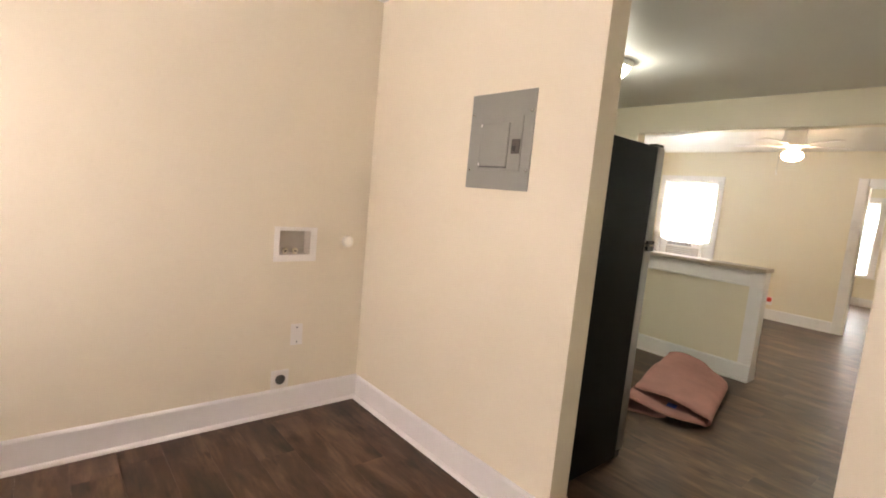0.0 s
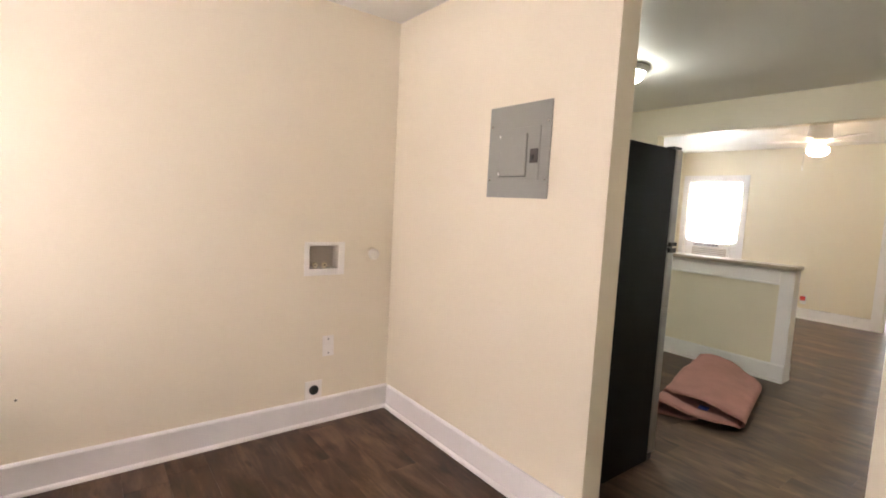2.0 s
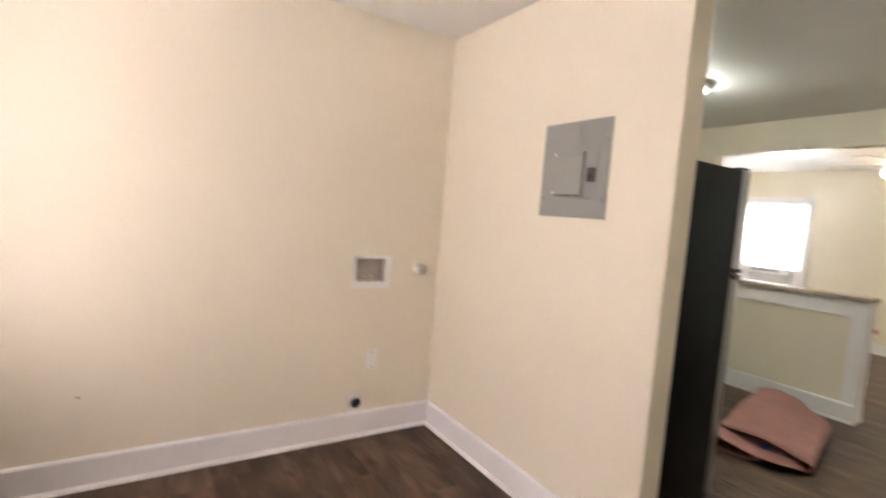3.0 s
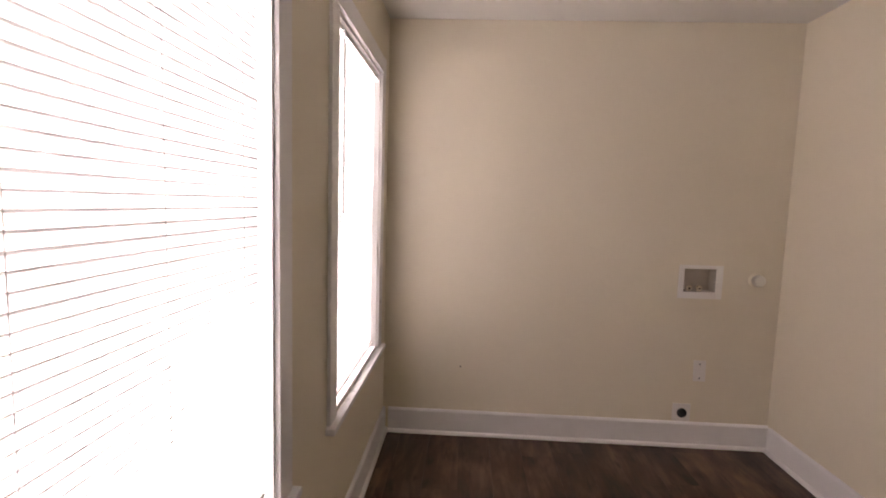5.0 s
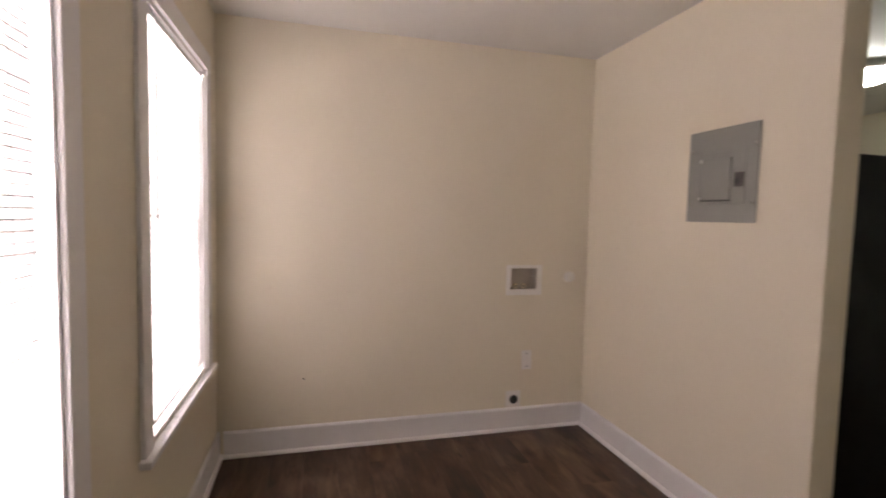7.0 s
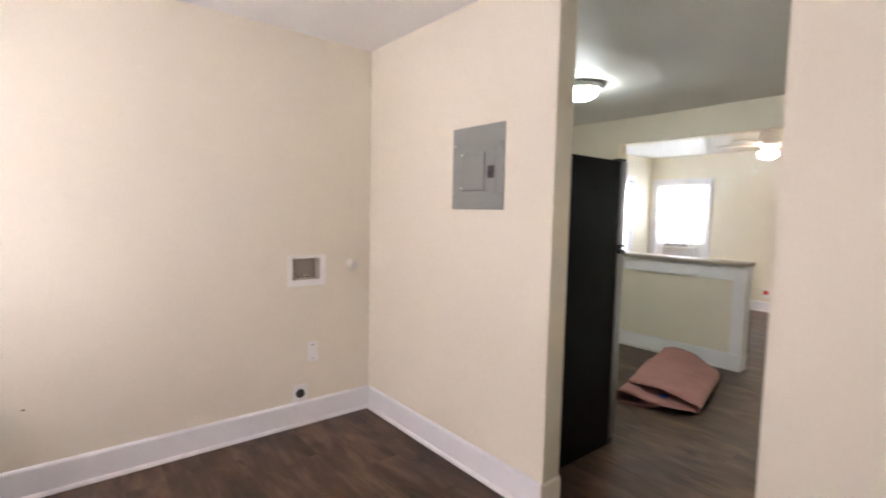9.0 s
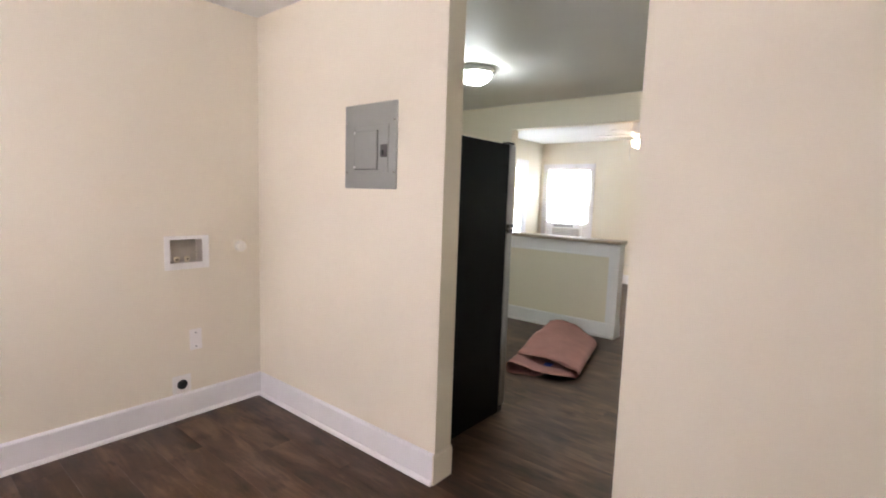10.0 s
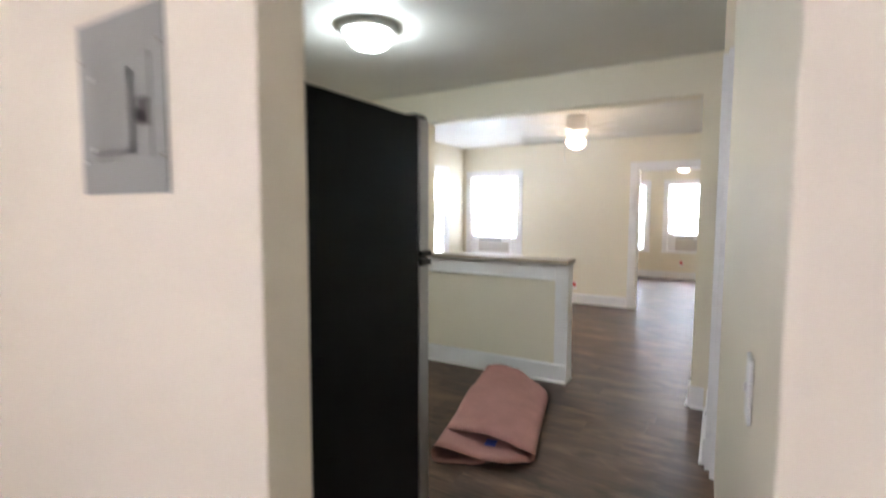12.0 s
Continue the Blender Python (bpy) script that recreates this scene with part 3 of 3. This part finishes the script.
# ---- kitchen ----
def fridge():
    t = thing("refrigerator", (2.155, 1.625, 0), "tall top-freezer refrigerator with black sides and steel doors", "refrigerator")
    W = 0.72
    part("body", box(0.0, 0.672, 0, W, 0.02, 1.688, 0.006, 2), BLACK, t)
    part("base_grille", box(0.673, 0.735, 0.012, W - 0.012, 0.008, 0.05, 0.004, 2), BLACKPL, t)
    for name, z0, z1 in (("freezer_door", 1.205, 1.69), ("door", 0.054, 1.168)):
        d = part(name, box(0.684, 0.748, 0.001, W - 0.001, z0, z1, 0.012, 3), STEEL, t, "brushed steel door")
        part("gasket", box(0.673, 0.6835, 0.014, W - 0.014, z0 + 0.01, z1 - 0.01), BLACKPL, d)
        h0, h1 = (z0 + 0.04, z0 + 0.36) if name == "freezer_door" else (z1 - 0.52, z1 - 0.04)
        part("handle", tube([(0.75, W - 0.06, h0), (0.785, W - 0.06, h0 + 0.02), (0.79, W - 0.06, (h0 + h1) / 2), (0.785, W - 0.06, h1 - 0.02), (0.75, W - 0.06, h1)], 0.01, 10), STEEL, d, "bar handle", True)
    for z0, z1 in ((1.6915, 1.703), (1.171, 1.202)):
        part("hinge", box(0.66 if z0 > 1.5 else 0.674, 0.735, 0.004, 0.045, z0, z1, 0.003, 2), BLACKPL, t, "black hinge cover")
    for z0, z1 in ((1.158, 1.183), (1.192, 1.212)):
        part("hinge", box(0.672, 0.738, -0.016, 0.0, z0, z1, 0.004, 2), BLACKPL, t, "black hinge cover")
    for y in (0.06, W - 0.06):
        for x in (0.06, 0.6):
            part("foot", lathe([(0, 0.0), (0.018, 0.0), (0.02, 0.004), (0.012, 0.006), (0.012, 0.0195)], 12, pose(x, y, 0)), BLACKPL, t)


def ceiling_lamp():
    t = thing("ceiling_lamp", (3.60, 2.47, CK), "lit flush ceiling lamp with opal glass bowl and pewter ring", "ceiling lamp")
    part("ring", lathe([(0, -0.001), (0.16, -0.001), (0.167, -0.008), (0.168, -0.02), (0.16, -0.037), (0.1425, -0.046), (0.1366, -0.044), (0.1348, -0.025), (0, -0.025)], 48), surface("pewter", (0.74, 0.74, 0.72), 0.35, metal=0.0, patch=8), t, "grey pewter ring", True)
    part("bowl", lathe([(0.1375, -0.044), (0.134, -0.058), (0.124, -0.078), (0.104, -0.099), (0.074, -0.114), (0.036, -0.122), (0, -0.124)], 48), KLAMP, t, "glowing opal glass bowl", True)
    part("finial", lathe([(0, -0.1245), (0.008, -0.125), (0.009, -0.129), (0.005, -0.136), (0, -0.138)], 14), STEEL, t, smooth=True)


def folded_paper():
    """A wide sheet of rosin paper folded over twice into a loose S, open at the near end."""
    t = thing("folded_paper", (4.235, 1.863, 0.0), "loosely folded sheet of dusty pink rosin paper on the floor", "paper", turn=12)
    L, half = 0.60, 0.25

    def sheet(name, prof, front, back, ripple, lab=""):
        """prof runs across the fold: (y, z, how far the crumpling lifts it)."""
        b = bmesh.new()
        nl, rows = 16, []
        for i in range(nl + 1):
            f = i / nl
            row = []
            for y, z, loose in prof:
                x = front(y) + (back(y) - front(y)) * f
                crease = noise.noise(Vector((x * 2.6, y * 3.6, 2.3))) + 0.6 * abs(noise.noise(Vector((x * 5.0 + y * 2, y * 6.5, 7.1)))) - 0.2
                edge = 0.006 * noise.noise(Vector((y * 22, x * 3, 1.7))) if i in (0, nl) else 0.0
                lift = 0.9 + 0.2 * math.sin(f * 2.6) + 0.26 * f
                zz = 0.004 + max(0.0, z - 0.004) * (1 + (lift - 1) * loose) + ripple * crease * loose
                row.append(b.verts.new((x + edge, y + (0.02 * f if y < 0 else 0.0) + 0.008 * crease * (1 - loose), max(0.0035, zz))))
            rows.append(row)
        for r, q in zip(rows, rows[1:]):
            for k in range(len(r) - 1):
                b.faces.new((r[k], r[k + 1], q[k + 1], q[k]))
        ob = part(name, b, PAPER, t, lab, True)
        so = ob.modifiers.new("thickness", "SOLIDIFY")
        so.thickness = 0.0018
        return ob

    def arch(k, n, left, right, rise, power):
        a = k / n
        return left + (right - left) * a + rise * math.sin(math.pi * (0.04 + 0.9 * a)) ** power

    top = [(half - 0.005 - (2 * half - 0.01) * k / 18, arch(k, 18, 0.118, 0.056, 0.03, 0.6), 1.0) for k in range(19)]
    turn_right = [(-half - 0.012, 0.052, 0.5), (-half - 0.017, 0.038, 0.2), (-half - 0.012, 0.024, 0.1), (-half + 0.004, 0.016, 0.1)]
    sheet("outer_sheet", [(half - 0.004, 0.004, 0.0), (half + 0.004, 0.03, 0.2), (half + 0.003, 0.08, 0.6)] + top + turn_right, lambda y: -L + 0.085 + 0.04 * math.sin(4 * y) - 0.04 * y, lambda y: L - 0.03 - 1.2 * max(0.0, -0.02 - y) ** 1.25 - 0.5 * max(0.0, y - 0.18), 0.03)
    mid = [(-half + 0.006 + (2 * half - 0.006) * k / 16, 0.014 + 0.072 * (k / 16) ** 0.8 + 0.012 * math.sin(k * 0.5), 0.3) for k in range(17)]
    turn_left = [(half + 0.014, 0.084, 0.2), (half + 0.024, 0.064, 0.1), (half + 0.022, 0.034, 0.1), (half + 0.01, 0.009, 0.0), (half - 0.02, 0.005, 0.0)]
    low = [(half - 0.05 - 0.022 * k, 0.005 + 0.028 * max(0.0, (k - 6) / 4) ** 1.5, 0.1) for k in range(11)]
    sheet("inner_fold", mid + turn_left + low, lambda y: -L - 0.06 - 0.06 * y + 0.75 * max(0.0, -y - 0.13) + 0.01 * math.sin(y * 19), lambda y: L - 0.25, 0.012)
    part("blue_print", box(-L + 0.07, -L + 0.14, -0.045, 0.015, 0.063, 0.0655), BLUE, t, "patch of blue print inside the fold")


def switch_plate():
    t = thing("switch_plate", (2.41, J0 + 0.0027, 1.03), "white wall plate with a light switch by the passage", "light switch", turn=180 + SKEW)
    part("plate", box(-0.036, 0.036, -0.007, -0.001, -0.06, 0.06, 0.0028, 3), PLASTIC, t)
    part("toggle", box(-0.005, 0.005, -0.012, -0.0075, -0.006, 0.010, 0.002, 2), PLASTIC, t)


fridge()
ceiling_lamp()
folded_paper()
switch_plate()


# ---- living room and bedroom ----
def ceiling_fan(at, turn):
    t = thing("ceiling_fan", at, "white flush ceiling fan with a lit glass globe", "ceiling fan", "ceiling fans", turn)
    part("canopy", lathe([(0, -0.001), (0.098, -0.001), (0.103, -0.01), (0.1, -0.075), (0.108, -0.09), (0.112, -0.15), (0.104, -0.18), (0.075, -0.195), (0, -0.197)], 36), TRIM, t, smooth=True)
    part("light_collar", lathe([(0.065, -0.196), (0.066, -0.215), (0.055, -0.228), (0, -0.229)], 28), TRIM, t, smooth=True)
    part("globe", lathe([(0.05, -0.226), (0.053, -0.234), (0.09, -0.252), (0.101, -0.277), (0.097, -0.303), (0.073, -0.328), (0.037, -0.342), (0, -0.345)], 32), FLAMP, t, "glowing glass globe", True)
    for k in range(5):
        a = 72 * k
        arm = box(0.09, 0.2, -0.018, 0.018, -0.188, -0.18, 0.003, 1)
        arm.transform(pose(0, 0, 0, 0, 0, a))
        part("blade_arm", arm, TRIM, t)
        b = bmesh.new()
        pts = [(0.18, -0.052), (0.2, -0.058), (0.5, -0.068), (0.545, -0.06), (0.56, -0.03), (0.56, 0.03), (0.545, 0.06), (0.5, 0.068), (0.2, 0.058), (0.18, 0.052)]
        lo, hi = [b.verts.new((x, y, -0.003)) for x, y in pts], [b.verts.new((x, y, 0.003)) for x, y in pts]
        b.faces.new(lo[::-1])
        b.faces.new(hi)
        for i in range(len(pts)):
            j = (i + 1) % len(pts)
            b.faces.new((lo[i], lo[j], hi[j], hi[i]))
        b.transform(pose(0, 0, 0, 0, 0, a) @ pose(0, 0, -0.175, 3.5))
        part("blade", b, TRIM, t)
    for x, z in ((0.05, -0.44), (-0.045, -0.475)):
        c = part("pull_chain", tube([(x, 0.085, -0.19), (x, 0.115, -0.27), (x, 0.118, z)], 0.0008, 6), MIDGREY, t)
        part("pull_knob", lathe([(0, 0), (0.006, 0.003), (0.007, 0.012), (0.003, 0.022), (0, 0.023)], 12, pose(x, 0.118, z - 0.022)), PLASTIC, c, smooth=True)
    return t


def air_conditioner(m, w, z0, z1, label):
    t = new("air_conditioner")
    t.matrix_world = m
    tagged(t, label, "air conditioner", "window air conditioners")
    part("case", box(-w / 2, w / 2, 0.012, 0.1, z0, z1, 0.006, 2), PLASTIC, t)
    part("front_grille", box(-w / 2 + 0.03, w / 2 - 0.03, -0.006, 0.0115, z0 + 0.015, z1 - 0.085, 0.004, 2), RECESS, t, "beige-grey front grille")
    n = 9
    for i in range(n):
        z = z0 + 0.03 + (z1 - z0 - 0.13) * i / (n - 1)
        part("louver", box(-w / 2 + 0.045, w / 2 - 0.045, -0.0095, -0.0065, z - 0.003, z + 0.003), MIDGREY if i % 2 else PLASTIC, t)
    part("air_outlet", box(-w / 2 + 0.04, w / 2 - 0.16, 0.004, 0.0115, z1 - 0.07, z1 - 0.02, 0.002, 1), MIDGREY, t, "grey air outlet slot")
    for k in range(6):
        x = -w / 2 + 0.06 + (w - 0.26) * k / 5
        part("vane", box(x - 0.003, x + 0.003, -0.001, 0.0035, z1 - 0.068, z1 - 0.022), PLASTIC, t)
    for s in (-1, 1):
        part("side_curtain", box(s * w / 2, s * (w / 2 + 0.118), 0.045, 0.055, z0, z1 + 0.03), PLASTIC, t)


def outlet_with_plug(m, cord_points, label):
    t = new("power_outlet")
    t.matrix_world = m
    tagged(t, label, "power outlet", "outlets with red plugs")
    part("plate", box(-0.036, 0.036, -0.007, -0.001, -0.06, 0.06, 0.0028, 3), PLASTIC, t)
    p = part("plug", box(-0.03, 0.028, -0.05, -0.0075, -0.01, 0.05, 0.008, 2), RED, t, "red safety plug")
    part("cord", tube(cord_points, 0.004, 7), CORD, p, "pale cord")


ceiling_fan((6.662, 2.08, CV), 20)
copy_thing(bpy.data.objects["ceiling_fan"], pose(10.45, 1.266, CV, 0, 0, 50))
air_conditioner(m4, 0.585, 0.704, 0.955, "white window air conditioner under the raised blind")
air_conditioner(m5, 0.51, 0.574, 0.9, "white window air conditioner in the bedroom window")
outlet_with_plug(at_wall("x", LX, -1, 2.541, 0.27), [(0.0, -0.03, 0.045), (-0.06, -0.035, 0.06), (-0.2, -0.03, 0.05), (-0.45, -0.025, 0.11), (-0.75, -0.02, 0.28), (-0.9, -0.03, 0.33)], "white outlet with a red plug and pale cord")
outlet_with_plug(at_wall("x", BX, -1, 1.347, 0.32), [(0.0, -0.03, 0.03), (0.06, -0.035, 0.0), (0.14, -0.03, -0.05), (0.24, -0.025, -0.06), (0.3, -0.03, 0.08), (0.28, -0.03, 0.22)], "white outlet with an orange-red plug and pale cord")


# ---- floor, plank by plank ----
def floor_of(name, x0, x1, y0, y1, label):
    f = tagged(part(name, box(x0, x1, y0, y1, -0.08, -0.0045), SUBFLOOR), label, "floor", kind="structure")
    return f


PW, PL = 0.178, 1.22
GAP = 0.0003
_planks = {}


def plank_mesh(w, l):
    key = (round(w, 3), round(l, 3))
    if key not in _planks:
        b = bmesh.new()
        c = 0.0003
        lo = [b.verts.new((x, y, -0.004)) for x, y in ((0, 0), (w, 0), (w, l), (0, l))]
        md = [b.verts.new((x, y, -c)) for x, y in ((0, 0), (w, 0), (w, l), (0, l))]
        hi = [b.verts.new((x, y, 0)) for x, y in ((c, c), (w - c, c), (w - c, l - c), (c, l - c))]
        b.faces.new(hi)
        for i in range(4):
            j = (i + 1) % 4
            b.faces.new((lo[i], lo[j], md[j], md[i]))
            b.faces.new((md[i], md[j], hi[j], hi[i]))
        bmesh.ops.recalc_face_normals(b, faces=b.faces[:])
        me = bpy.data.meshes.new("plank")
        b.to_mesh(me)
        b.free()
        me.materials.append(PLANK)
        _planks[key] = me
    return _planks[key]


def lay(parent, x0, x1, y0, y1, seed):
    rnd = random.Random(seed)
    i = math.floor(x0 / PW)
    while i * PW < x1 - 0.004:
        xa, xb = max(x0, i * PW), min(x1, (i + 1) * PW)
        if xb - xa > 0.004:
            y = y0 - rnd.uniform(0.05, 1.0) * PL
            while y < y1 - 0.004:
                ya, yb = max(y0, y), min(y1, y + PL)
                if yb - ya > 0.004:
                    p = new("plank", plank_mesh(xb - xa - GAP, yb - ya - GAP))
                    p.parent = parent
                    p.location = (xa, ya, 0)
                y += PL
        i += 1


FLAB = "brown wood-look vinyl plank floor"
f1 = floor_of("floor_laundry", WX, 2.06, SY, NY, FLAB)
lay(f1, WX, EX, SY, NY, 3)
f2 = floor_of("floor_kitchen", 2.06, KX + 0.065, J0 - 0.12, NLY, FLAB)
lay(f2, EX, EX2, J0, J1, 4)
lay(f2, EX2, KX + 0.065, 0.505, NLY, 5)
f3 = floor_of("floor_living", KX + 0.065, 8.57, 0.70, NLY, FLAB)
lay(f3, KX + 0.065, LX, 0.70, NLY, 6)
lay(f3, LX, LX2, 0.89, 1.69, 7)
f4 = floor_of("floor_bedroom", 8.57, BX, -0.3, 3.3, FLAB)
lay(f4, LX2, BX, -0.3, 3.3, 8)
